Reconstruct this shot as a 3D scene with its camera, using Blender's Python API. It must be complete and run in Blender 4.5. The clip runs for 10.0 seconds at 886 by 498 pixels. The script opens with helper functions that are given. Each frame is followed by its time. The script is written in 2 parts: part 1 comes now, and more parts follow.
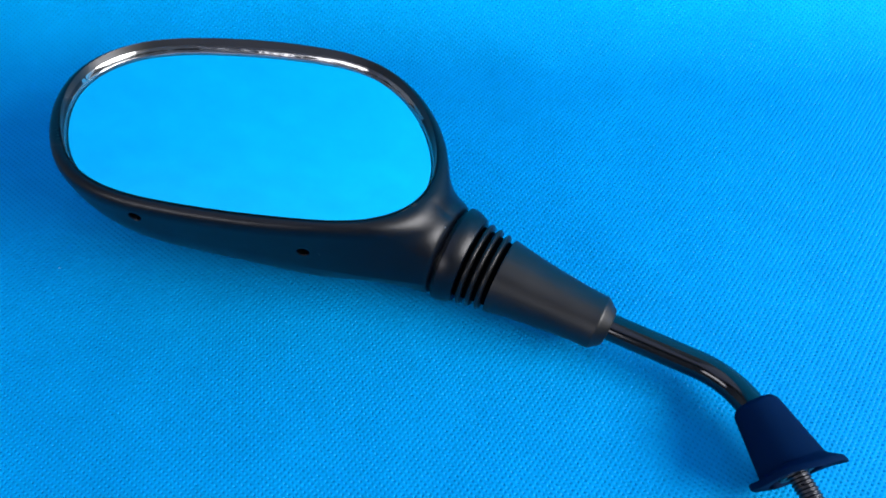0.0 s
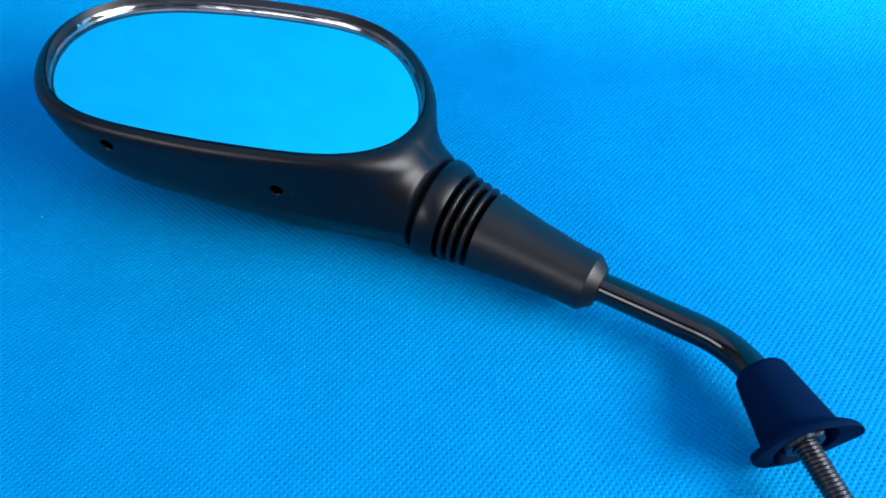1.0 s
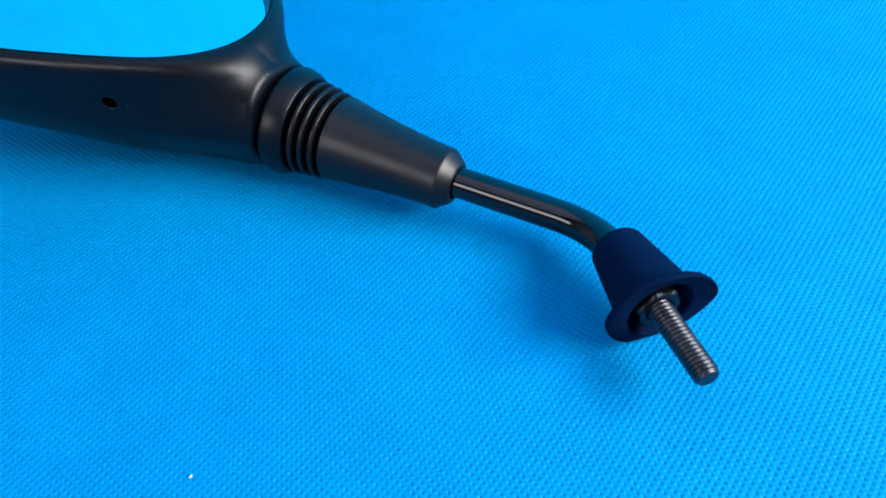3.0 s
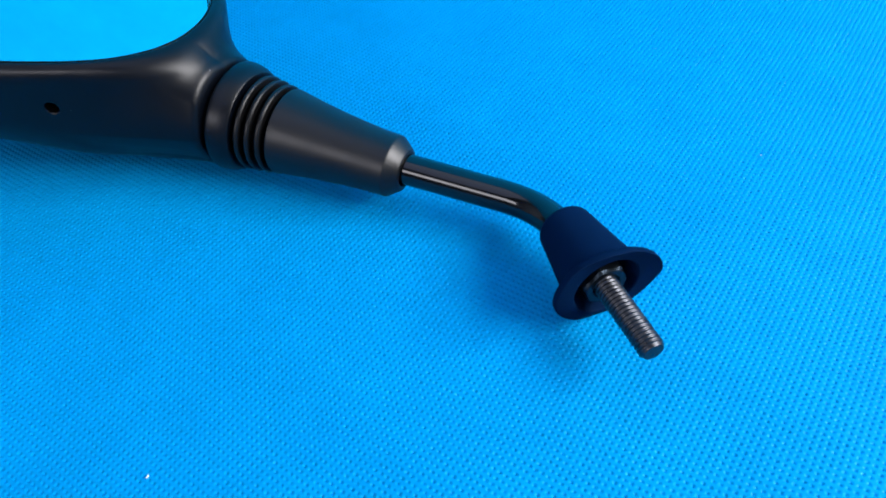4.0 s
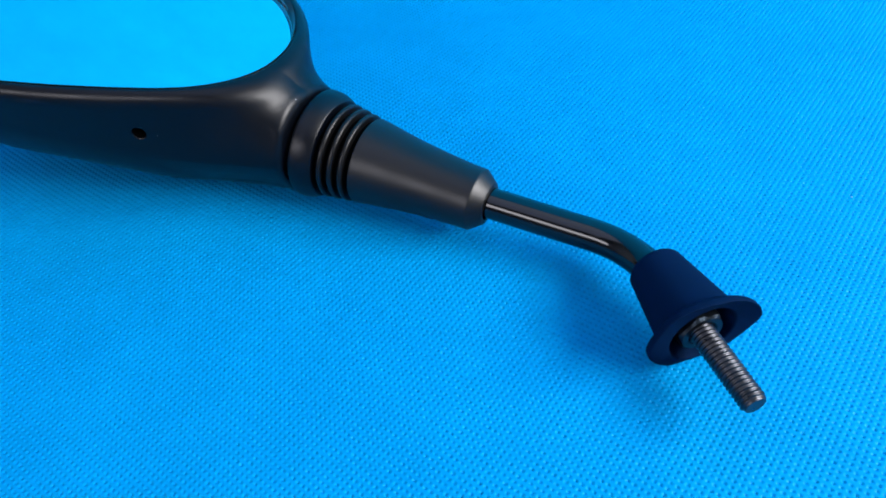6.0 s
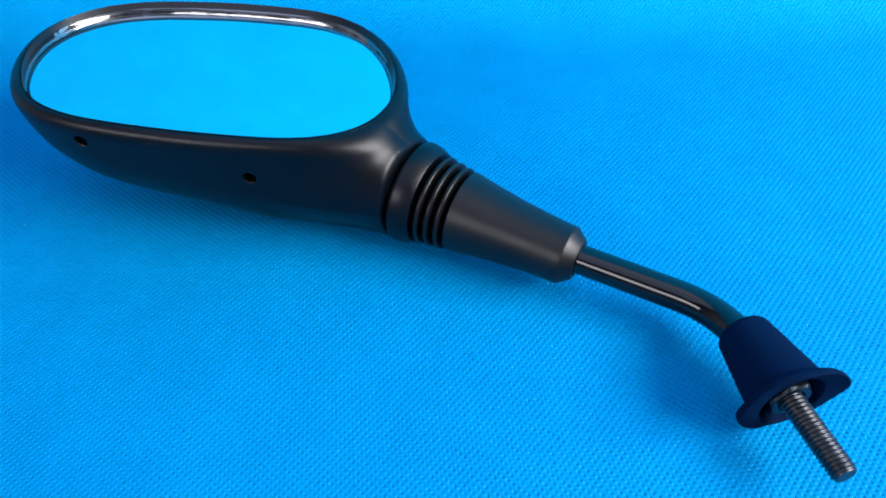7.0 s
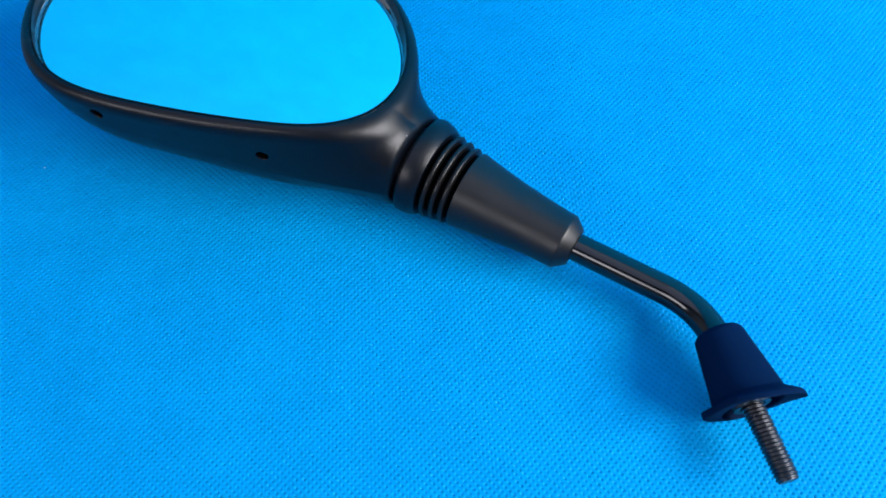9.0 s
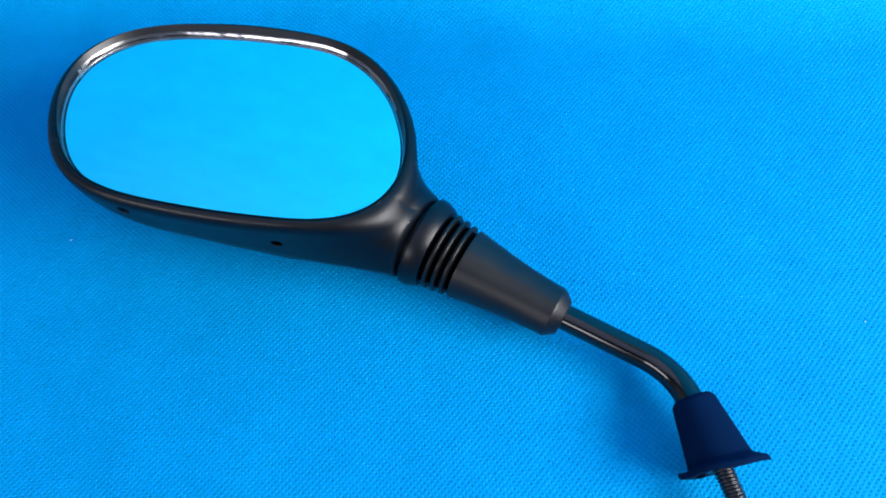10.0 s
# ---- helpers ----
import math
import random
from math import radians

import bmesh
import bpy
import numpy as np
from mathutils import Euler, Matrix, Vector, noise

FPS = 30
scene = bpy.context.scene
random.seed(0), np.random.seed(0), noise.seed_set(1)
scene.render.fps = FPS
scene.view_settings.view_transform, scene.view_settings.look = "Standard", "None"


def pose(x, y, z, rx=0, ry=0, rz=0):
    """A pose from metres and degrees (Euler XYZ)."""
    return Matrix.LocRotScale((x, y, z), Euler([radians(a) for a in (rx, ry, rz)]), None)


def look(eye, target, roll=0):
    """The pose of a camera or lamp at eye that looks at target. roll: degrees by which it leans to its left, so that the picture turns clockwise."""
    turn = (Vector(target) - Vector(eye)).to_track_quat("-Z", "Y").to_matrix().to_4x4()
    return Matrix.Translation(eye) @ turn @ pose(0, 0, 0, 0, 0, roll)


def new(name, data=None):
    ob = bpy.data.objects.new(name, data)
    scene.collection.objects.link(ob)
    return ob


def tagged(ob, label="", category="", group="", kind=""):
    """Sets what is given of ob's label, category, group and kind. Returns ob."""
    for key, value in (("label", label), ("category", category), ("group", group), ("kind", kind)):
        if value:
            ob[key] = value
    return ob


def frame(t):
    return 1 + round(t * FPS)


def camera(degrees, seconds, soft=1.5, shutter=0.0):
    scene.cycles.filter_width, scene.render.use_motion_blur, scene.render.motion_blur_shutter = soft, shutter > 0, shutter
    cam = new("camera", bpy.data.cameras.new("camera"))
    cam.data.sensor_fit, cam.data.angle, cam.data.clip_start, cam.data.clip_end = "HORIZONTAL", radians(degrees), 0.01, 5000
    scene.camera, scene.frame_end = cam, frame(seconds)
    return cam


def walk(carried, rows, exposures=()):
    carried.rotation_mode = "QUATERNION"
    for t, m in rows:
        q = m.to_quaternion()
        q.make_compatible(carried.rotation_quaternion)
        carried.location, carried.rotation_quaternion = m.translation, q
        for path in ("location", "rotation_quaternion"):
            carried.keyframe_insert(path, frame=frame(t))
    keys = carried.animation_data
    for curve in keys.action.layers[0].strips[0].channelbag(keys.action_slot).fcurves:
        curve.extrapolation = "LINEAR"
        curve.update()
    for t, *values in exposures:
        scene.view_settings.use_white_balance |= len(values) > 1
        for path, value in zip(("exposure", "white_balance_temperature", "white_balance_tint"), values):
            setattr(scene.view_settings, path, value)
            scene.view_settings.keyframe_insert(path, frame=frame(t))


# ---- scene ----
cam = camera(60.91, 10.0, soft=1.8)
# seconds, eye, yaw to the left from +y, pitch, roll as look() takes it
ROWS = [
    (0.0, -0.0204, -0.1810, 0.3338, 3.06, -55.40, 0.91),
    (0.3, -0.0157, -0.1938, 0.3165, 5.50, -53.36, -0.01),
    (0.5, -0.0093, -0.1979, 0.3044, 6.94, -51.97, -0.45),
    (0.8, 0.0077, -0.2032, 0.2886, 8.33, -50.27, -0.80),
    (1.0, 0.0138, -0.2115, 0.2813, 9.16, -49.45, -1.58),
    (1.3, 0.0187, -0.2272, 0.2641, 10.02, -47.43, -1.49),
    (1.5, 0.0201, -0.2342, 0.2568, 10.15, -46.53, -1.60),
    (1.8, 0.0203, -0.2376, 0.2575, 10.14, -46.17, -2.11),
    (2.0, 0.0285, -0.2398, 0.2521, 9.58, -46.60, -2.55),
    (2.3, 0.0441, -0.2392, 0.2441, 8.80, -46.79, -3.05),
    (2.5, 0.0518, -0.2382, 0.2403, 8.53, -46.58, -3.56),
    (2.8, 0.0619, -0.2366, 0.2356, 7.00, -47.05, -3.37),
    (3.0, 0.0668, -0.2372, 0.2327, 6.11, -47.29, -3.28),
    (3.2, 0.0746, -0.2361, 0.2318, 5.60, -47.74, -3.86),
    (4.3, 0.0863, -0.2360, 0.2336, 6.07, -48.97, -6.52),
    (4.5, 0.0880, -0.2345, 0.2324, 6.32, -49.25, -6.50),
    (4.8, 0.0826, -0.2306, 0.2357, 6.43, -49.18, -6.53),
    (5.0, 0.0774, -0.2307, 0.2351, 6.72, -48.84, -6.51),
    (5.2, 0.0756, -0.2302, 0.2348, 6.86, -48.84, -6.40),
    (6.3, 0.0522, -0.2255, 0.2440, 9.09, -47.53, -6.20),
    (6.5, 0.0461, -0.2258, 0.2482, 9.53, -47.66, -5.92),
    (6.8, 0.0362, -0.2272, 0.2555, 10.06, -46.97, -5.31),
    (7.0, 0.0308, -0.2273, 0.2625, 10.24, -46.54, -5.09),
    (7.3, 0.0249, -0.2309, 0.2672, 10.44, -46.02, -4.75),
    (7.5, 0.0224, -0.2330, 0.2702, 10.44, -45.84, -4.46),
    (7.8, 0.0228, -0.2284, 0.2788, 10.67, -46.71, -4.46),
    (8.0, 0.0186, -0.2179, 0.2854, 11.00, -48.05, -4.92),
    (8.3, 0.0192, -0.2035, 0.2959, 11.14, -51.93, -4.92),
    (8.5, 0.0222, -0.1975, 0.3037, 11.41, -54.82, -5.19),
    (8.8, 0.0300, -0.1865, 0.3142, 12.55, -58.07, -4.81),
    (9.0, 0.0289, -0.1825, 0.3186, 12.92, -59.71, -4.96),
    (9.3, 0.0241, -0.1762, 0.3315, 12.10, -60.50, -4.20),
    (9.5, 0.0220, -0.1730, 0.3444, 11.36, -60.80, -4.39),
    (9.8, 0.0267, -0.1594, 0.3663, 12.30, -61.72, -5.02),
    (10.0, 0.0249, -0.1472, 0.3754, 13.08, -63.14, -6.57),
]


def aim(x, y, z, yaw, pitch, roll):
    yaw, pitch = radians(yaw), radians(pitch)
    way = Vector((-math.sin(yaw) * math.cos(pitch), math.cos(yaw) * math.cos(pitch), math.sin(pitch)))
    eye = Vector((x, y, z))
    return look(eye, eye + way, roll)


walk(cam, [(row[0], aim(*row[1:])) for row in ROWS], exposures=[(0.0, -0.10), (2.0, 0.02), (5.0, -0.04), (8.0, 0.06), (10.0, 0.01)])

# ---- world and lights ----
world = bpy.data.worlds.new("world")
scene.world = world
world.use_nodes = True
world.node_tree.nodes["Background"].inputs["Color"].default_value = (0.75, 0.85, 1.0, 1)
world.node_tree.nodes["Background"].inputs["Strength"].default_value = 0.3
scene.view_settings.exposure = 0.14


def area_lamp(name, eye, target, width, height, watts, colour):
    data = bpy.data.lights.new(name, "AREA")
    data.shape, data.size, data.size_y = "RECTANGLE", width, height
    data.energy, data.color = watts, colour
    ob = new(name, data)
    ob.matrix_world = look(eye, target)
    return ob


# an unseen lamp added behind the hung cloth to brighten it; a window across the far corner behind the camera; a long
# window at the side; an added blue fill overhead
area_lamp("cloth_backlight", (0.45, 1.36, 0.42), (0.28, 0.0, 0.3), 2.20, 1.20, 218.0, (0.88, 0.98, 0.84))
area_lamp("corner_window_light", (-0.826, -1.213, 0.78), (-0.306, -0.353, 0.44), 1.10, 0.42, 12.5, (0.94, 0.92, 1.0))
area_lamp("side_window_light", (1.14, -0.30, 0.84), (0.08, 0.04, 0.0), 1.00, 0.50, 56.0, (0.89, 0.88, 0.90))
# no panel up there: blue fill added to tint the shaded cloth
area_lamp("overhead_fill", (-0.35, -0.45, 1.73), (-0.35, -0.44, 0.0), 1.30, 1.60, 7.5, (0.58, 0.66, 1.0))


# ---- materials ----
def mat(name):
    m = bpy.data.materials.new(name)
    m.use_nodes = True
    nt = m.node_tree
    return m, nt, nt.nodes["Principled BSDF"]


def node(nt, kind, **values):
    n = nt.nodes.new(kind)
    for key, value in values.items():
        if key in n.inputs:
            n.inputs[key].default_value = value
    return n


def math_node(nt, op, a, b=None):
    n = nt.nodes.new("ShaderNodeMath")
    n.operation = op
    for slot, v in enumerate((a, b)):
        if v is None:
            continue
        if isinstance(v, (int, float)):
            n.inputs[slot].default_value = v
        else:
            nt.links.new(v, n.inputs[slot])
    return n.outputs[0]


def remap(nt, value, a, b, c, d):
    n = nt.nodes.new("ShaderNodeMapRange")
    n.inputs["From Min"].default_value, n.inputs["From Max"].default_value = a, b
    n.inputs["To Min"].default_value, n.inputs["To Max"].default_value = c, d
    nt.links.new(value, n.inputs["Value"])
    return n.outputs["Result"]


def noise_tex(nt, scale, detail=3.0, rough=0.55, stretch=None):
    co = nt.nodes.new("ShaderNodeTexCoord").outputs["Object"]
    if stretch:
        mp = nt.nodes.new("ShaderNodeMapping")
        mp.inputs["Scale"].default_value = stretch
        nt.links.new(co, mp.inputs["Vector"])
        co = mp.outputs["Vector"]
    n = node(nt, "ShaderNodeTexNoise", Scale=scale, Detail=detail, Roughness=rough)
    nt.links.new(co, n.inputs["Vector"])
    return n.outputs["Fac"]


def mix_colour(nt, fac, a, b):
    n = nt.nodes.new("ShaderNodeMix")
    n.data_type = "RGBA"
    nt.links.new(fac, n.inputs["Factor"])
    for slot, v in ((6, a), (7, b)):
        if isinstance(v, tuple):
            n.inputs[slot].default_value = (*v, 1)
        else:
            nt.links.new(v, n.inputs[slot])
    return n.outputs[2]


def bump(nt, bsdf, height, distance, strength=1.0):
    n = node(nt, "ShaderNodeBump", Strength=strength, Distance=distance)
    nt.links.new(height, n.inputs["Height"])
    nt.links.new(n.outputs["Normal"], bsdf.inputs["Normal"])


def cloth_material():
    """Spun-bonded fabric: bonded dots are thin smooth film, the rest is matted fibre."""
    m, nt, b = mat("blue_nonwoven_cloth")
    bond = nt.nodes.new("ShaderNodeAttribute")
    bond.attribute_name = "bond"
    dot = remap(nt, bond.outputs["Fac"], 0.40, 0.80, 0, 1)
    film = remap(nt, bond.outputs["Fac"], 0.06, 0.30, 0, 1)
    fibres = noise_tex(nt, 1500.0, 3.0, 0.6)
    strands = noise_tex(nt, 520.0, 2.0, 0.5, (1.0, 0.22, 1.0))
    blotch = noise_tex(nt, 28.0, 4.0, 0.6)
    wisps = noise_tex(nt, 220.0, 2.0, 0.5, (1.0, 0.25, 1.0))
    base = mix_colour(nt, remap(nt, blotch, 0.3, 0.7, 0, 1), (0.0002, 0.264, 0.600), (0.0003, 0.298, 0.665))
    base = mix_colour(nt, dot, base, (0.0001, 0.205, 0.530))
    base = mix_colour(nt, remap(nt, wisps, 0.62, 0.82, 0, 0.14), base, (0.002, 0.34, 0.85))
    base = mix_colour(nt, remap(nt, strands, 0.60, 0.78, 0, 0.22), base, (0.002, 0.36, 0.88))
    nt.links.new(base, b.inputs["Base Color"])
    nt.links.new(remap(nt, film, 0, 1, 0.50, 0.27), b.inputs["Roughness"])
    nt.links.new(remap(nt, film, 0, 1, 0.12, 0.34), b.inputs["Specular IOR Level"])
    b.inputs["Specular Tint"].default_value = (0.06, 0.56, 1.0, 1)
    total = math_node(nt, "ADD", math_node(nt, "MULTIPLY", strands, 0.6), fibres)
    bump(nt, b, total, 0.00016, 0.8)
    thin = nt.nodes.new("ShaderNodeBsdfTranslucent")
    nt.links.new(base, thin.inputs["Color"])
    both = nt.nodes.new("ShaderNodeMixShader")
    both.inputs[0].default_value = 0.35
    nt.links.new(b.outputs[0], both.inputs[1])
    nt.links.new(thin.outputs[0], both.inputs[2])
    nt.links.new(both.outputs[0], nt.nodes["Material Output"].inputs["Surface"])
    return m


def plastic_material(name, colour, rough, grain=0.00003, spread=0.08, gloss=0.28, scuffs=0.0):
    m, nt, b = mat(name)
    wear = noise_tex(nt, 60.0, 4.0)
    fine = noise_tex(nt, 2600.0, 2.0)
    base = mix_colour(nt, wear, tuple(c * 0.8 for c in colour), tuple(c * 1.25 for c in colour))
    if scuffs:
        lines = math_node(nt, "MULTIPLY", remap(nt, noise_tex(nt, 150.0, 1.0, 0.4, (0.10, 1.6, 1.6)), 0.68, 0.74, 0, 1), remap(nt, noise_tex(nt, 38.0, 1.0), 0.56, 0.66, 0, 1))
        base = mix_colour(nt, math_node(nt, "MULTIPLY", lines, scuffs), base, (0.10, 0.10, 0.11))
    nt.links.new(base, b.inputs["Base Color"])
    nt.links.new(remap(nt, wear, 0.3, 0.7, rough - spread, rough + spread), b.inputs["Roughness"])
    b.inputs["Specular IOR Level"].default_value = gloss
    bump(nt, b, fine, grain, 0.6)
    return m


def metal_material(name, colour, rough, metallic=1.0):
    m, nt, b = mat(name)
    wear = noise_tex(nt, 350.0, 4.0)
    nt.links.new(mix_colour(nt, wear, tuple(c * 0.6 for c in colour), colour), b.inputs["Base Color"])
    nt.links.new(remap(nt, wear, 0.3, 0.7, rough - 0.08, rough + 0.1), b.inputs["Roughness"])
    b.inputs["Metallic"].default_value = metallic
    bump(nt, b, wear, 0.00005, 0.5)
    return m


def paint_material(name, colour, rough=0.7, scale=6.0):
    m, nt, b = mat(name)
    stain = noise_tex(nt, scale, 5.0)
    nt.links.new(mix_colour(nt, stain, tuple(c * 0.9 for c in colour), colour), b.inputs["Base Color"])
    b.inputs["Roughness"].default_value = rough
    bump(nt, b, noise_tex(nt, 400.0, 2.0), 0.0002, 0.4)
    return m


PITCH = 0.00235
CLOTH = cloth_material()
# faint blue in the housing's base stands in for the cloth mirrored in it
HOUSING = plastic_material("black_moulded_plastic", (0.0003, 0.0009, 0.0024), 0.36, 0.00006, 0.05, 0.26, 0.06)
SLEEVE = plastic_material("black_sleeve_plastic", (0.0008, 0.0009, 0.0012), 0.42, 0.00004, 0.06, 0.40)
RIM = plastic_material("satin_black_rim", (0.003, 0.0028, 0.0027), 0.34, 0.00001, 0.06, 0.46)
GLOSS = plastic_material("glossy_black_bezel", (0.010, 0.009, 0.0085), 0.15, 0.00001, 0.05)
RIB = plastic_material("black_soft_rib", (0.002, 0.002, 0.0022), 0.36, 0.00001)
ENAMEL = plastic_material("gloss_black_enamel", (0.0006, 0.0006, 0.0008), 0.12, 0.000002, 0.02, 0.50)
# black rubber; the blue cloth's reflection is put into its base colour
RUBBER = plastic_material("matt_rubber_blue_reflection", (0.0002, 0.0068, 0.0270), 0.75, 0.00006)
# shade of the screw holes and rib gaps, painted as a black without gloss
DARK = plastic_material("recess_shade", (0.0006, 0.0006, 0.0007), 0.7)
DARK.node_tree.nodes["Principled BSDF"].inputs["Specular IOR Level"].default_value = 0.01
GLOSS.node_tree.nodes["Principled BSDF"].inputs["IOR"].default_value = 5.0
RUBBER.node_tree.nodes["Principled BSDF"].inputs["Specular IOR Level"].default_value = 0.03
STEEL = metal_material("dark_zinc_steel", (0.064, 0.067, 0.076), 0.34)
NUT = metal_material("zinc_nut_steel", (0.028, 0.038, 0.050), 0.42)
LINT = paint_material("white_lint", (0.80, 0.82, 0.84), 0.8, 300.0)
WALL = paint_material("grey_wall_paint", (0.185, 0.205, 0.275))
WOOD = paint_material("brown_table_wood", (0.26, 0.16, 0.09), 0.5, 20.0)
FLOORING = paint_material("grey_floor_tile", (0.28, 0.29, 0.31), 0.5, 10.0)


def mirror_material():
    m, nt, b = mat("mirror_glass")
    b.inputs["Base Color"].default_value = (0.80, 0.83, 0.86, 1)
    b.inputs["Metallic"].default_value = 1.0
    b.inputs["Roughness"].default_value = 0.03
    return m


MIRROR = mirror_material()


# ---- mesh helpers ----
def link_mesh(name, verts, faces, material, parent=None, label="", smooth=True):
    me = bpy.data.meshes.new(name)
    me.from_pydata([tuple(map(float, v)) for v in verts], [], faces)
    me.update()
    if smooth:
        me.polygons.foreach_set("use_smooth", [True] * len(me.polygons))
    if material:
        me.materials.append(material)
    ob = new(name, me)
    ob.parent = parent
    return tagged(ob, label)


def part(name, bm, material, parent, label="", smooth=True):
    me = bpy.data.meshes.new(name)
    bmesh.ops.recalc_face_normals(bm, faces=bm.faces)
    bm.to_mesh(me)
    bm.free()
    if smooth:
        me.polygons.foreach_set("use_smooth", [True] * len(me.polygons))
    me.materials.append(material)
    ob = new(name, me)
    ob.parent = parent
    return tagged(ob, label)


def box(name, lo, hi, material, parent=None, bevel=0.0):
    bm = bmesh.new()
    bmesh.ops.create_cube(bm, size=1.0)
    for v in bm.verts:
        v.co = Vector([l + (h - l) * (c + 0.5) for l, h, c in zip(lo, hi, v.co)])
    if bevel:
        bmesh.ops.bevel(bm, geom=bm.edges[:], offset=bevel, segments=2, affect="EDGES")
    return part(name, bm, material, parent, smooth=False)


def basis(axis, hint=(0, 0, 1)):
    """Two unit vectors square to axis."""
    a = np.array(axis, float) / np.linalg.norm(axis)
    e = np.cross(hint, a)
    e /= np.linalg.norm(e)
    return a, e, np.cross(a, e)


def rounded(profile, radius, steps=4):
    """A polyline of (s, r) with its inner corners rounded."""
    out = [profile[0]]
    for p, q, n in zip(profile, profile[1:], profile[2:]):
        p, q, n = map(np.array, (p, q, n))
        d1, d2 = np.linalg.norm(p - q), np.linalg.norm(n - q)
        k = min(radius, d1 * 0.45, d2 * 0.45)
        a, c = q + (p - q) / d1 * k, q + (n - q) / d2 * k
        for i in range(steps + 1):
            f = i / steps
            out.append(tuple((1 - f) ** 2 * a + 2 * f * (1 - f) * q + f * f * c))
    return out + [profile[-1]]


def lathe(name, origin, axis, profile, material, parent, label="", steps=96, wobble=None):
    """A turned part: profile of (s along axis, radius)."""
    a, e, f = basis(axis)
    o = np.array(origin, float)
    verts, faces = [], []
    for s, r in profile:
        for i in range(steps):
            th = 2 * math.pi * i / steps
            ds, dr = wobble(s, r, th) if wobble else (0, 0)
            verts.append(o + a * (s + ds) + (r + dr) * (math.cos(th) * e + math.sin(th) * f))
    for k in range(len(profile) - 1):
        for i in range(steps):
            j = (i + 1) % steps
            faces.append((k * steps + i, k * steps + j, (k + 1) * steps + j, (k + 1) * steps + i))
    for k, flip in ((0, True), (len(profile) - 1, False)):
        if profile[k][1] > 1e-6:
            loop = [k * steps + i for i in range(steps)]
            faces.append(tuple(reversed(loop)) if flip else tuple(loop))
    return link_mesh(name, verts, faces, material, parent, label)


# ---- room: plain closing surfaces ----
X0, X1, Y0, Y1, Z0, Z1 = -1.7, 1.7, -1.9, 1.4, -0.75, 1.75
for name, lo, hi, material in (
    ("floor", (X0, Y0, Z0 - 0.1), (X1, Y1, Z0), FLOORING),
    ("ceiling", (X0, Y0, Z1), (X1, Y1, Z1 + 0.1), WALL),
    ("wall_north", (X0, Y1, Z0), (X1, Y1 + 0.1, Z1), WALL),
    ("wall_south", (X0, Y0 - 0.1, Z0), (X1, Y0, Z1), WALL),
    ("wall_west", (X0 - 0.1, Y0 - 0.1, Z0), (X0, Y1 + 0.1, Z1), WALL),
    ("wall_east", (X1, Y0 - 0.1, Z0), (X1 + 0.1, Y1 + 0.1, Z1), WALL),
):
    tagged(box(name, lo, hi, material), kind="structure")

table = tagged(new("table"), "plain brown wooden table under the blue cloth", "table")
table.location = (0, 0.05, Z0)
for name, lo, hi in [("tabletop", (-0.8, -0.55, 0.717), (0.8, 0.6, 0.745))] + [
    ("leg", (x - 0.03, y - 0.03, 0.0), (x + 0.03, y + 0.03, 0.717)) for x in (-0.72, 0.72) for y in (-0.47, 0.52)
]:
    box(name, lo, hi, WOOD, table, 0.003)


# ---- cloth ----
CLOTH_FOLD, CLOTH_RISE = 0.085, 1.15


def ripple(x, d, scale, seed):
    """Smooth uneven waves of about half a unit."""
    rng = np.random.default_rng(seed)
    total = 0 * x
    for _ in range(7):
        way, phase, pace = rng.uniform(0, math.tau), rng.uniform(0, math.tau), rng.uniform(0.7, 1.9)
        total = total + np.sin(scale * pace * (math.cos(way) * x + math.sin(way) * d) + phase)
    return total / 7


def cloth_place(x, d, sink):
    """Where a spot of the cloth lies: x across, d along it from the near edge; flat, then carried up behind."""
    arc = CLOTH_FOLD * math.pi / 2
    turn = 0.184 + 0.06 * x
    flat = turn + 0.50
    th = np.clip((d - flat) / CLOTH_FOLD, 0, math.pi / 2)
    up = np.maximum(d - flat - arc, 0)
    wave = 0.0016 * ripple(x, d, 22, 3) + 0.0006 * ripple(x, d, 60, 7) + 0.010 * np.clip((d - flat) / 0.3, 0, 1) * ripple(x, d, 9, 1) - 0.0008 - sink
    y = np.minimum(d - 0.50, turn) + np.sin(th) * (CLOTH_FOLD - wave)
    z = CLOTH_FOLD * (1 - np.cos(th)) + np.cos(th) * wave + up
    return np.stack([x, y, z], -1)


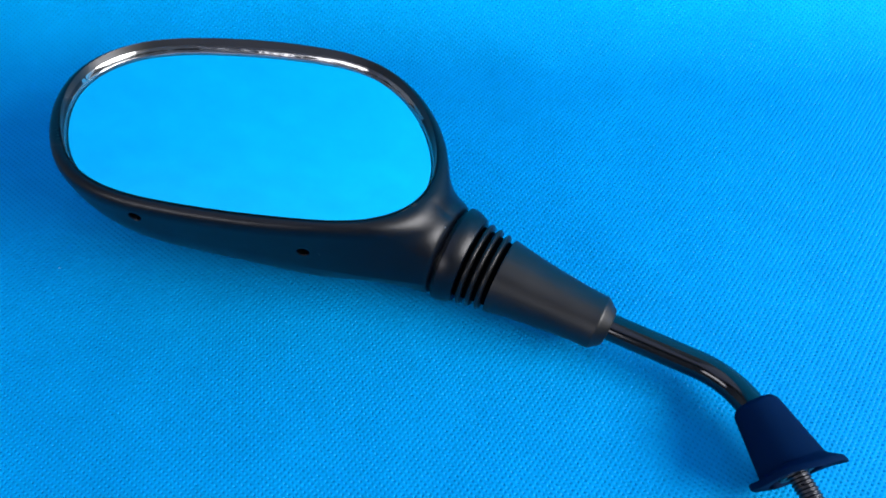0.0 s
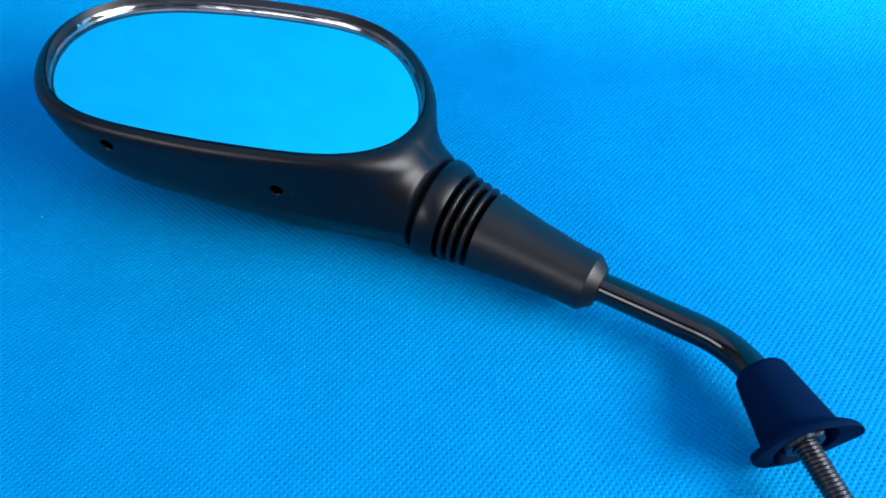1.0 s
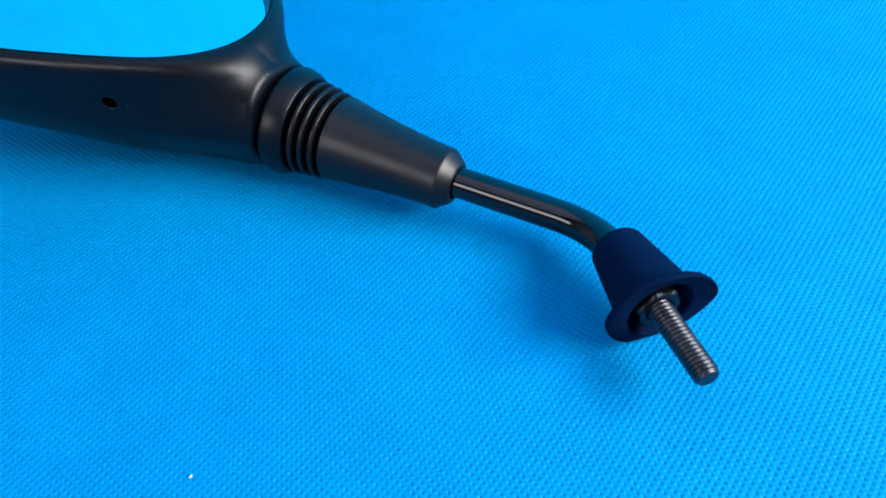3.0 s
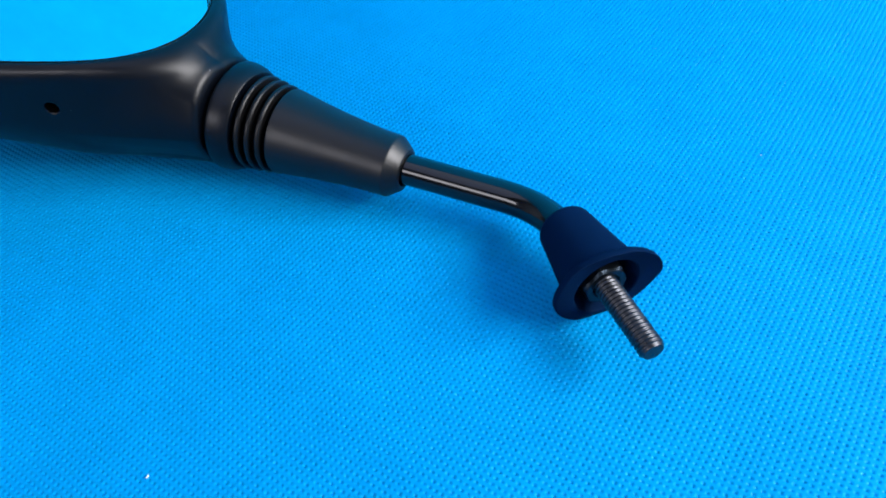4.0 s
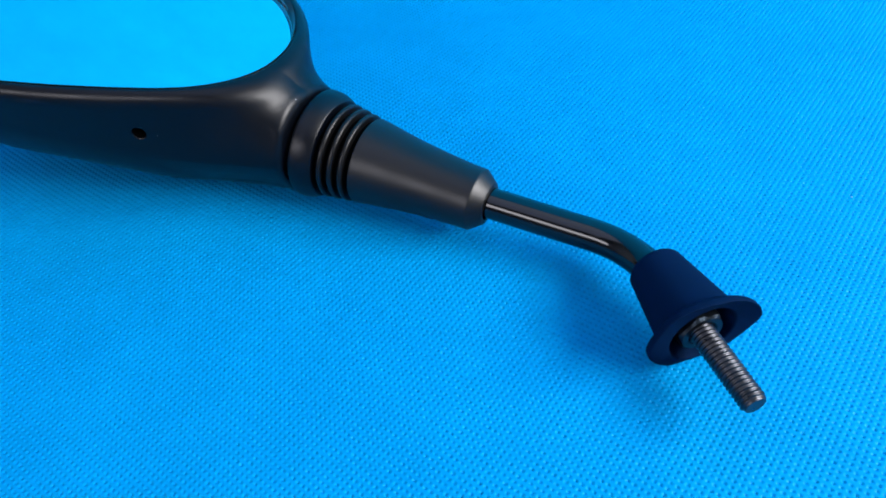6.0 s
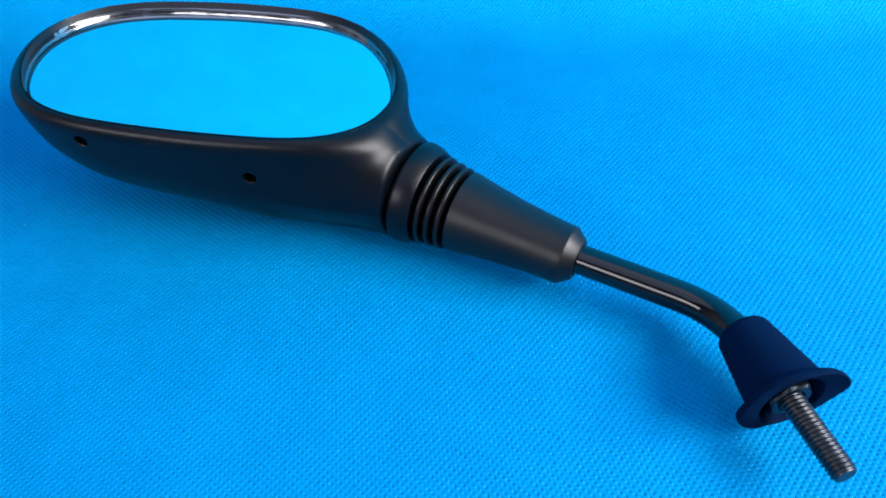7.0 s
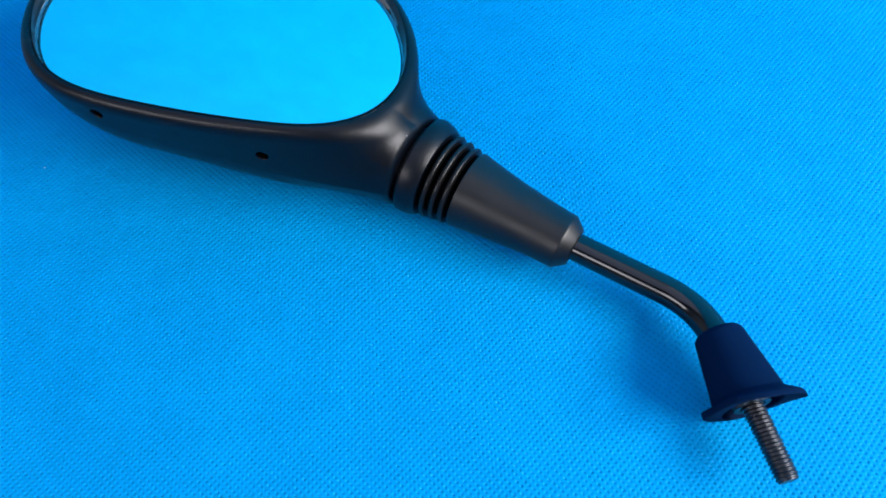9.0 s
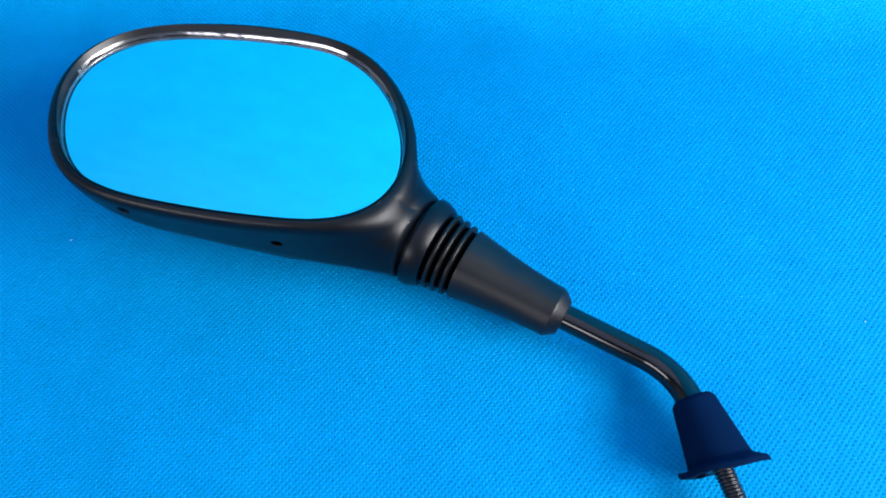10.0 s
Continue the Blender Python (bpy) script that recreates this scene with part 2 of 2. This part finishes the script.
def cloth():
    """A lattice of bonded dots, each a pit in the mesh where the mirror lies; beyond that plain patches of eight by eight dots."""
    rng = np.random.default_rng(5)
    block, far = 8, 0.72 + CLOTH_FOLD * math.pi / 2 + CLOTH_RISE
    a, b = np.array([math.cos(radians(-33)), math.sin(radians(-33))]) * PITCH, np.array([math.cos(radians(57)), math.sin(radians(57))]) * PITCH

    def spread(i, j):
        x, d = i * a[0] + j * b[0], i * a[1] + j * b[1]
        x, d = x + 0.004 * ripple(x, d, 12, 11), d + 0.004 * ripple(x, d, 12, 12)
        return np.clip(x, -0.75, 0.75), np.clip(d, 0.0, far)

    half = int(2.4 / PITCH / block)
    bi, bj = (g.ravel() * block for g in np.meshgrid(np.arange(-half, half), np.arange(-half, half), indexing="ij"))
    x, d = (bi + 4) * a[0] + (bj + 4) * b[0], (bi + 4) * a[1] + (bj + 4) * b[1]
    inside = (np.abs(x) < 0.765) & (d > -0.015) & (d < far + 0.015)
    near = inside & (x > -0.41) & (x < 0.33) & (d > 0.33) & (d < 0.81)
    wide = inside & ~near
    oi, oj = (g.ravel() for g in np.meshgrid(np.arange(block), np.arange(block), indexing="ij"))
    ci, cj = (bi[near][:, None] + oi).ravel(), (bj[near][:, None] + oj).ravel()
    n = len(ci)
    square = ((0, 0), (1, 0), (1, 1), (0, 1))
    big = 1 << 16
    key = np.concatenate([np.stack([(ci + p + big // 2) * big + cj + q + big // 2 for p, q in square], 1), np.stack([(bi[wide] + block * p + big // 2) * big + bj[wide] + block * q + big // 2 for p, q in square], 1)])
    unique, corner = np.unique(key, return_inverse=True)
    corner = corner.reshape(-1, 4)
    pi, pj = unique // big - big // 2, unique % big - big // 2
    x, d = spread(pi.astype(float), pj.astype(float))
    places = [cloth_place(x, d, -0.00005 * rng.random(len(x)))]
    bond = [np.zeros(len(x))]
    # a ring of eight round each dot and its middle
    mx, my = ci + 0.5 + 0.06 * (rng.random(n) - 0.5), cj + 0.5 + 0.06 * (rng.random(n) - 0.5)
    size, deep = 0.36 * (0.95 + 0.1 * rng.random(n)), 0.00045 * (0.78 + 0.44 * rng.random(n))
    for k in range(8):
        th = math.tau * (k + 0.5) / 8 - math.pi
        x, d = spread(mx + size * math.cos(th), my + size * math.sin(th))
        places.append(cloth_place(x, d, 0 * x))
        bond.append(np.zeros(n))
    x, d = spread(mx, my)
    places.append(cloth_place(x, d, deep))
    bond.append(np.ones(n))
    first = len(unique)
    ring = first + np.arange(8)[None, :] * n + np.arange(n)[:, None]
    middle = first + 8 * n + np.arange(n)
    quads, tris = [corner[n:]], []
    for k in range(4):
        # ring points 2k and 2k+1 face corner k; the side towards the next corner lies between 2k+1 and 2k+2
        tris.append(np.stack([corner[:n, k], ring[:, (2 * k + 1) % 8], ring[:, 2 * k]], 1))
        quads.append(np.stack([corner[:n, k], corner[:n, (k + 1) % 4], ring[:, (2 * k + 2) % 8], ring[:, (2 * k + 1) % 8]], 1))
    for k in range(8):
        tris.append(np.stack([ring[:, k], ring[:, (k + 1) % 8], middle], 1))
    quads, tris = np.concatenate(quads), np.concatenate(tris)
    loops = np.concatenate([quads.ravel(), tris.ravel()]).astype(np.int32)
    starts = np.concatenate([np.arange(len(quads)) * 4, len(quads) * 4 + np.arange(len(tris)) * 3]).astype(np.int32)
    verts = np.concatenate(places)
    me = bpy.data.meshes.new("cloth")
    me.vertices.add(len(verts))
    me.vertices.foreach_set("co", verts.astype(np.float32).ravel())
    me.loops.add(len(loops))
    me.loops.foreach_set("vertex_index", loops)
    me.polygons.add(len(starts))
    me.polygons.foreach_set("loop_start", starts)
    me.update(calc_edges=True)
    me.validate()
    me.polygons.foreach_set("use_smooth", np.arange(len(starts)) < len(starts) - 8 * n)  # the pits keep their facets
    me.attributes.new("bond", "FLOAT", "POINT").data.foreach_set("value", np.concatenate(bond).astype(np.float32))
    me.materials.append(CLOTH)
    return tagged(new("cloth", me), "bright blue dot-embossed non-woven cloth laid flat under the mirror", "cloth")


cloth()

# ---- the mirror ----
mirror = tagged(new("motorcycle_mirror"), "black plastic motorcycle rear-view mirror lying face up on blue cloth", "mirror")
mirror.location = (0, 0, 0)

# rim: plane through CENTRE, square to NORMAL; outline as a radius by angle
CENTRE, NORMAL = np.array([-0.1260, 0.0686, 0.0692]), np.array([0.0872, 0.0754, 1.0])
NORMAL = NORMAL / np.linalg.norm(NORMAL)
RIM_U = np.cross([0, 1, 0], NORMAL)
RIM_U /= np.linalg.norm(RIM_U)
RIM_V = np.cross(NORMAL, RIM_U)
MEAN = 0.07362
WAVES = (0.00001, -0.00001, 0.01602, -0.00213, -0.00092, -0.00149, -0.00049, -0.00190, -0.00018, -0.00049, -0.00087, -0.00059, 0.00004, 0.00017, -0.00012, 0.00001, -0.00002, 0.00012)
SINK = 0.0050

NECK = np.array([-0.0289, 0.0295, 0.0269])
END = np.array([0.0465, -0.0026, 0.0196])
AXIS = (END - NECK) / np.linalg.norm(END - NECK)


def rim_radius(th):
    r = MEAN + 0 * th
    for m in range(1, 1 + len(WAVES) // 2):
        r = r + WAVES[2 * m - 2] * np.cos(m * th) + WAVES[2 * m - 1] * np.sin(m * th)
    return r


def to_world(p):
    p = np.asarray(p)
    return CENTRE + p[..., :1] * RIM_U + p[..., 1:2] * RIM_V + p[..., 2:3] * NORMAL


def to_rim(p):
    q = np.asarray(p, float) - CENTRE
    return np.stack([q @ RIM_U, q @ RIM_V, q @ NORMAL], -1)


def blend_max(a, b, k):
    h = np.maximum(k - np.abs(a - b), 0) / k
    return np.maximum(a, b) + h * h * k / 4


def blend_min(a, b, k):
    return -blend_max(-a, -b, k)


NECK_R, AXIS_R = to_rim(NECK), np.array([AXIS @ RIM_U, AXIS @ RIM_V, AXIS @ NORMAL])


def housing_field(u, v, w):
    """Below nought inside the moulded housing; rim coordinates."""
    th, rr = np.arctan2(v, u), np.hypot(u, v)
    rin = rim_radius(th)
    far = v / np.maximum(rr, 1e-6)  # 1 on the far side, -1 on the near side
    outside = rr - rin - (0.0076 + 0.0016 * far)
    near, x = np.maximum(-far, 0), u / 0.08
    depth = 0.0535 + 0.0120 * x - 0.0087 * x ** 2 + 0.0015 * x ** 3
    body = blend_max(outside - (0.065 + 0.04 * far + near * (0.174 - 0.054 * x)) * w, -w - depth, 0.0275)
    du, dv, dw = u - NECK_R[0], v - NECK_R[1], w - NECK_R[2]
    s = du * AXIS_R[0] + dv * AXIS_R[1] + dw * AXIS_R[2]
    rho = np.sqrt(np.maximum(du * du + dv * dv + dw * dw - s * s, 1e-12))
    back = np.maximum(-s, 0)
    inner = np.maximum(back - 0.004, 0)
    neck = rho - (0.0233 - 4.5 * inner * inner)
    f = blend_min(body, neck, 0.020 + 0.018 * np.clip(-dv / 0.02, 0, 1) * np.clip((dw + 0.012) / 0.014, 0, 1))
    f = blend_max(f, s, 0.0025)
    f = blend_max(f, w, 0.0068 + 0.0020 * near)
    bevel = np.clip((far + 0.3) / 0.9, 0, 1) * np.clip(0.0048 + 1.15 * w, 0, 0.0048)
    hollow = np.maximum(rr - rin - bevel, -(w + SINK + 0.0025))
    return blend_max(f, -hollow, 0.0015)


def surface_net(field, lo, hi, step):
    """A smooth quad mesh of the surface field = 0 in a box."""
    axes = [np.arange(a, b, step) for a, b in zip(lo, hi)]
    g = np.meshgrid(*axes, indexing="ij")
    val = field(*g)
    inside = val < 0
    n = val.shape
    corners = [(i, j, k) for i in (0, 1) for j in (0, 1) for k in (0, 1)]

    def cut(arr, c):
        return arr[tuple(slice(o, m - 1 + o) for o, m in zip(c, n))]

    count = sum(cut(inside, c).astype(np.int8) for c in corners)
    cells = np.argwhere((count > 0) & (count < 8))
    ident = -np.ones([m - 1 for m in n], int)
    ident[tuple(cells.T)] = np.arange(len(cells))
    total, hits = np.zeros((len(cells), 3)), np.zeros(len(cells))
    for c in corners:
        for ax in range(3):
            if c[ax]:
                continue
            d = list(c)
            d[ax] = 1
            va, vb = val[tuple((cells + c).T)], val[tuple((cells + d).T)]
            cross = (va < 0) != (vb < 0)
            f = np.where(cross, va / np.where(cross, va - vb, 1), 0)
            p = np.tile(np.array(c, float), (len(cells), 1))
            p[:, ax] += f
            total += p * cross[:, None]
            hits += cross
    verts = (cells + total / hits[:, None]) * step + np.array(lo)
    faces = []
    for ax in range(3):
        b, c = (ax + 1) % 3, (ax + 2) % 3
        first, second = [slice(None)] * 3, [slice(None)] * 3
        first[ax], second[ax] = slice(0, -1), slice(1, None)
        change = np.argwhere(inside[tuple(first)] != inside[tuple(second)])
        change = change[(change[:, b] > 0) & (change[:, c] > 0) & (change[:, b] < n[b] - 1) & (change[:, c] < n[c] - 1)]
        eb, ec = np.eye(3, dtype=int)[b], np.eye(3, dtype=int)[c]
        quad = np.stack([ident[tuple((change - o).T)] for o in (0 * eb, eb, eb + ec, ec)], 1)
        flip = ~inside[tuple(change.T)]
        quad[flip] = quad[flip][:, ::-1]
        faces.append(quad)
    faces = np.concatenate(faces)
    for _ in range(3):  # draw the vertices onto the surface
        f = field(*verts.T)
        h = step * 0.25
        grad = np.stack([(field(*(verts + h * e).T) - field(*(verts - h * e).T)) / (2 * h) for e in np.eye(3)], 1)
        move = f[:, None] * grad / np.maximum((grad * grad).sum(1, keepdims=True), 0.2)
        verts = verts - np.clip(move, -0.4 * step, 0.4 * step)
    return verts, faces


def build_housing():
    verts, faces = surface_net(housing_field, (-0.108, -0.082, -0.074), (0.122, 0.080, 0.006), 0.0009)
    return link_mesh("housing", to_world(verts), [tuple(map(int, q)) for q in faces], HOUSING, mirror, "moulded matt black plastic shell")


housing = build_housing()


def on_side_wall(u, w):
    """The place and outward way of a spot on the near side wall."""
    v = -0.085
    while housing_field(np.array([u]), np.array([v]), np.array([w]))[0] > 0:
        v += 0.0001
    h = 0.0005
    g = np.array([housing_field(*(np.array([[u], [v], [w]]) + h * np.eye(3)[:, [k]]))[0] for k in range(3)])
    g /= np.linalg.norm(g)
    return to_world(np.array([u, v, w])), g[0] * RIM_U + g[1] * RIM_V + g[2] * NORMAL


def drill(ob, holes, radius, depth):
    """Cut round holes into a mesh and leave it with no modifier."""
    cutters = []
    for place, out in holes:
        cutters.append(lathe("cutter", place, out, [(-depth, radius * 0.9), (0.004, radius)], DARK, None, "", 28))
        cut = ob.modifiers.new("hole", "BOOLEAN")
        cut.operation, cut.object, cut.solver = "DIFFERENCE", cutters[-1], "EXACT"
    bpy.context.view_layer.update()
    done = bpy.data.meshes.new_from_object(ob.evaluated_get(bpy.context.evaluated_depsgraph_get()))
    ob.modifiers.clear()
    ob.data = done
    for c in cutters:
        bpy.data.objects.remove(c)


HOLES = [on_side_wall(u, w) for u, w in ((-0.0410, -0.0106), (0.0332, -0.0204))]
drill(housing, HOLES, 0.0032, 0.0090)
# liners over the drilled walls put the holes' shade into the colour
for place, out in HOLES:
    lathe("screw_hole", place, out, [(-0.0088, 0.0), (-0.0088, 0.0028), (-0.0002, 0.00312), (-0.0002, 0.0029), (-0.0082, 0.0025), (-0.0084, 0.0)], DARK, housing, "screw hole liner, dull black for the shade inside", 24)


def polar_sheet(rings, steps=240):
    """Vertices and faces of a ring-shaped sheet; rings: functions of the angle giving (radius, height) in the rim's frame."""
    verts, faces = [], []
    for ring in rings:
        for i in range(steps):
            th = 2 * math.pi * i / steps
            r, w = ring(th)
            verts.append(to_world(np.array([r * math.cos(th), r * math.sin(th), w])))
    for k in range(len(rings) - 1):
        for i in range(steps):
            j = (i + 1) % steps
            faces.append((k * steps + i, k * steps + j, (k + 1) * steps + j, (k + 1) * steps + i))
    return verts, faces


def build_glass():
    BULGE = 0.0022
    def ring(f):
        return lambda th: (f * (rim_radius(th) + 0.0004), -SINK + BULGE * (1 - f * f))
    fractions = [1.0, 0.97, 0.9, 0.8, 0.65, 0.5, 0.35, 0.2, 0.08]
    rings = [lambda th: (rim_radius(th) + 0.0004, -SINK - 0.0020)] + [ring(f) for f in fractions]
    steps = 240
    verts, faces = polar_sheet(rings, steps)
    verts.append(to_world(np.array([0, 0, -SINK + BULGE])))
    last = (len(rings) - 1) * steps
    faces += [(last + i, last + (i + 1) % steps, len(verts) - 1) for i in range(steps)]
    link_mesh("glass", verts, faces, MIRROR, mirror, "slightly convex mirror glass reflecting blue")


def build_bezel():
    """Glossy bead that holds the glass, a little uneven."""
    def wob(th):
        return 0.00018 * noise.noise((math.cos(th) * 9, math.sin(th) * 9, 0.3)) + 0.00012 * noise.noise((math.cos(th) * 30, math.sin(th) * 30, 4.0))
    prof = [(-0.0001, -0.0064), (-0.0003, -0.0057)]
    prof += [(0.00905 - 0.0102 * math.cos(x), -0.0091 + 0.0102 * math.sin(x)) for x in np.linspace(0.36, 0.72, 14)]
    rings = [lambda th, a=a, b=b: (rim_radius(th) + a + wob(th), b + wob(th + 9)) for a, b in prof]

    def slope(q):
        """The sloped ring outside the bead, widest on the far side."""
        w = -0.0026 * (1 - q)
        return lambda th: (rim_radius(th) + (0.0048 + 1.15 * w) * min(1.0, max(0.0, (math.sin(th) + 0.3) / 0.9)) - 0.00025 + 0.4 * wob(th), w + 0.0001 - 0.0004 * max(0.0, -math.sin(th)))

    for name, some, material, label in (("bezel", rings, GLOSS, "glossy black retaining bead round the glass"), ("bezel_slope", [slope(q) for q in (0.0, 0.2, 0.4, 0.6, 0.8, 0.97)], RIM, "satin black sloped ring outside the bead")):
        verts, faces = polar_sheet(some)
        link_mesh(name, verts, [tuple(reversed(f)) for f in faces], material, mirror, label)


build_glass()
build_bezel()

# collar, ribs and sleeve on one axis
LENGTH = float(np.linalg.norm(END - NECK))
lathe("collar", NECK, AXIS, rounded([(-0.006, 0.0), (-0.006, 0.0205), (0.0020, 0.0205), (0.0021, 0.0241)] + [(0.0030 + 0.0086 * f, 0.0243 - 0.0027 * f ** 2.0) for f in np.linspace(0, 1, 10)] + [(0.0120, 0.0140), (0.0120, 0.0)], 0.0006), HOUSING, mirror)
# rib_core is blackened to give the shade between the ribs
lathe("rib_core", NECK, AXIS, [(0.0110, 0.0), (0.0110, 0.0185), (0.0300, 0.0160), (0.0300, 0.0)], DARK, mirror, "core between the ribs, dull black for the shade there")
for k in range(3):
    mid, r = 0.0149 + 0.0047 * k, 0.0211 - 0.0007 * k
    bead = [(mid + 0.0012 * math.sin(x), r - 0.0012 + 0.0012 * math.cos(x)) for x in np.linspace(-1.5, 1.5, 13)]
    lathe("rib", NECK, AXIS, [(mid - 0.0012, 0.0130)] + bead + [(mid + 0.0012, 0.0130)], RIB, mirror)
cone = [(0.0281 + (LENGTH - 0.0305) * f, 0.0133 + 0.0057 * (1 - f) ** 1.6) for f in np.linspace(0, 1, 24)]
sleeve_profile = rounded([(0.0281, 0.0150)] + cone + [(LENGTH + 0.0031, 0.0090), (LENGTH + 0.0034, 0.0070), (LENGTH - 0.004, 0.0068)], 0.0006)
lathe("sleeve", NECK, AXIS, sleeve_profile, SLEEVE, mirror)

# stem: straight, then a bend into the boot
BOOT = np.array([0.1111, -0.0391, 0.0210])
BOLT_AXIS = np.array([0.391, -0.920, 0.003])
BOLT_AXIS /= np.linalg.norm(BOLT_AXIS)
CORNER = np.array([0.1040, -0.0245, 0.0160])


def stem():
    a, c, b = END - AXIS * 0.01, CORNER, BOOT + BOLT_AXIS * 0.012
    k = 0.016
    p, q = c + (a - c) / np.linalg.norm(a - c) * k, c + (b - c) / np.linalg.norm(b - c) * min(k, np.linalg.norm(b - c) * 0.8)
    path = [a + (p - a) * f for f in np.linspace(0, 1, 12)]
    path += [(1 - f) ** 2 * p + 2 * f * (1 - f) * c + f * f * q for f in np.linspace(0, 1, 18)[1:]]
    path += [q + (b - q) * f for f in np.linspace(0, 1, 5)[1:]]
    steps, radius = 48, 0.0066
    verts, faces = [], []
    for i, o in enumerate(path):
        t = path[min(i + 1, len(path) - 1)] - path[max(i - 1, 0)]
        _, e, f = basis(t)
        verts += [o + radius * (math.cos(x) * e + math.sin(x) * f) for x in np.linspace(0, 2 * math.pi, steps, endpoint=False)]
    for k in range(len(path) - 1):
        for i in range(steps):
            j = (i + 1) % steps
            faces.append((k * steps + i, k * steps + j, (k + 1) * steps + j, (k + 1) * steps + i))
    faces += [tuple(range(steps - 1, -1, -1)), tuple(range((len(path) - 1) * steps, len(path) * steps))]
    link_mesh("stem", verts, faces, ENAMEL, mirror, "bent gloss black steel stem")


stem()


def flange_wobble(s, r, th):
    if r < 0.0150:
        return 0, 0
    lean = 0.0034 * (r - 0.0150) / 0.0055 * (0.45 * math.cos(th) + 0.9 * math.sin(th))
    return lean + 0.0005 * math.sin(2 * th + 0.6) + 0.0003 * math.sin(5 * th), 0.0014 * math.exp(-((th if th < math.pi else th - 2 * math.pi) / 0.62) ** 2) * min(1.0, (r - 0.0150) / 0.004) + 0.00025 * noise.noise((math.cos(th) * 6, math.sin(th) * 6, 1.0))


FLANGE = 0.0330
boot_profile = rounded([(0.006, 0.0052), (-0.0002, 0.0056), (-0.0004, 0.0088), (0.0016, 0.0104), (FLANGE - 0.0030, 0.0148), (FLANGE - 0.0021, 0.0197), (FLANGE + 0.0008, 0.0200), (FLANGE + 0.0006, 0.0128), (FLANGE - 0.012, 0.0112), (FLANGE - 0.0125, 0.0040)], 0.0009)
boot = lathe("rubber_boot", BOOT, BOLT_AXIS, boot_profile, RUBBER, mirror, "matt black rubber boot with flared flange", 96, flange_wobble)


def hex_nut():
    """Hexagonal nut with its corners turned down to a round chamfer."""
    a, e, f = basis(BOLT_AXIS)
    steps = 48
    bm = bmesh.new()
    rings = []
    for s, cap in ((-0.0080, 0.0076), (-0.0070, 0.0092), (-0.0008, 0.0092), (0.0003, 0.0077), (0.0003, 0.0056), (-0.0006, 0.0047)):
        o, ring = BOOT + a * (FLANGE + s), []
        for i in range(steps):
            x = math.tau * i / steps
            flat = 0.0079 / math.cos((x + 0.2) % (math.pi / 3) - math.pi / 6)
            r = min(flat, cap)
            ring.append(bm.verts.new(o + r * (math.cos(x) * e + math.sin(x) * f)))
        rings.append(ring)
    for p, q in zip(rings, rings[1:]):
        for i in range(steps):
            bm.faces.new((p[i], p[(i + 1) % steps], q[(i + 1) % steps], q[i]))
    bm.faces.new(rings[0])
    part("lock_nut", bm, NUT, mirror, "zinc-plated hexagonal lock nut", smooth=False)


hex_nut()


def threaded_bolt():
    pitch, radius, deep = 0.0016, 0.0047, 0.0007
    start, stop = FLANGE - 0.012, FLANGE + 0.0308
    a, e, f = basis(BOLT_AXIS)
    steps, per = 36, 8
    rows = int((stop - start) / pitch * per)
    verts, faces = [], []
    for k in range(rows + 1):
        s = start + (stop - start) * k / rows
        fade = max(0.0, min(1.0, (stop - s) / 0.0015))
        for i in range(steps):
            x = 2 * math.pi * i / steps
            ph = (s / pitch + i / steps) % 1.0
            tooth = min(1.0, max(0.0, abs(ph - 0.5) * 2.4 - 0.12))
            r = (radius - deep * tooth * fade) * (0.78 + 0.22 * fade)
            verts.append(BOOT + a * s + r * (math.cos(x) * e + math.sin(x) * f))
    for k in range(rows):
        for i in range(steps):
            j = (i + 1) % steps
            faces.append((k * steps + i, k * steps + j, (k + 1) * steps + j, (k + 1) * steps + i))
    faces += [tuple(range(steps - 1, -1, -1)), tuple(range(rows * steps, (rows + 1) * steps))]
    bolt = link_mesh("threaded_bolt", verts, faces, STEEL, mirror, "dark zinc threaded steel bolt", smooth=True)
    for face in list(bolt.data.polygons)[-2:]:
        face.use_smooth = False


threaded_bolt()


# ---- lint on the cloth ----
def lint(x, y, size, turn):
    bm = bmesh.new()
    bmesh.ops.create_icosphere(bm, subdivisions=2, radius=1.0)
    for v in bm.verts:
        n = 0.35 * noise.noise(v.co * 2.1 + Vector((x * 90, y * 90, 0)))
        v.co = Vector((v.co.x * size * (1 + n), v.co.y * size * 0.45 * (1 + n) + 0.3 * size * v.co.x ** 2, v.co.z * size * 0.3 + size * 0.25))
    ob = part("lint", bm, LINT, None)
    ob.matrix_world = pose(x, y, 0.0002, 0, 0, turn)
    return tagged(ob, "tiny white fibre speck lying on the blue cloth", "lint", "lint specks on the cloth")


for spec in ((-0.0334, -0.1291, 0.00075, 60), (-0.2330, 0.0220, 0.0004, 10), (0.2045, 0.0179, 0.0004, 20)):
    lint(*spec)


def dust(place, out, size):
    """A grain of dust stuck to the housing."""
    bm = bmesh.new()
    bmesh.ops.create_icosphere(bm, subdivisions=1, radius=size)
    for v in bm.verts:
        v.co *= 1 + 0.5 * noise.noise(v.co * 3000 + Vector((place[0] * 99, 0, 0)))
    ob = part("dust_speck", bm, LINT, None)
    ob.location = Vector(place) + Vector(out) * size * 0.2
    return tagged(ob, "tiny white dust grain stuck to the black plastic", "dust", "dust grains on the housing")


for u, w, size in ((0.0965, -0.0103, 0.00018), (0.0408, -0.0213, 0.00011)):
    dust(*on_side_wall(u, w), size)
dust((0.0133, 0.0062, 0.0377), (0.068, -0.417, 0.906), 0.00017)
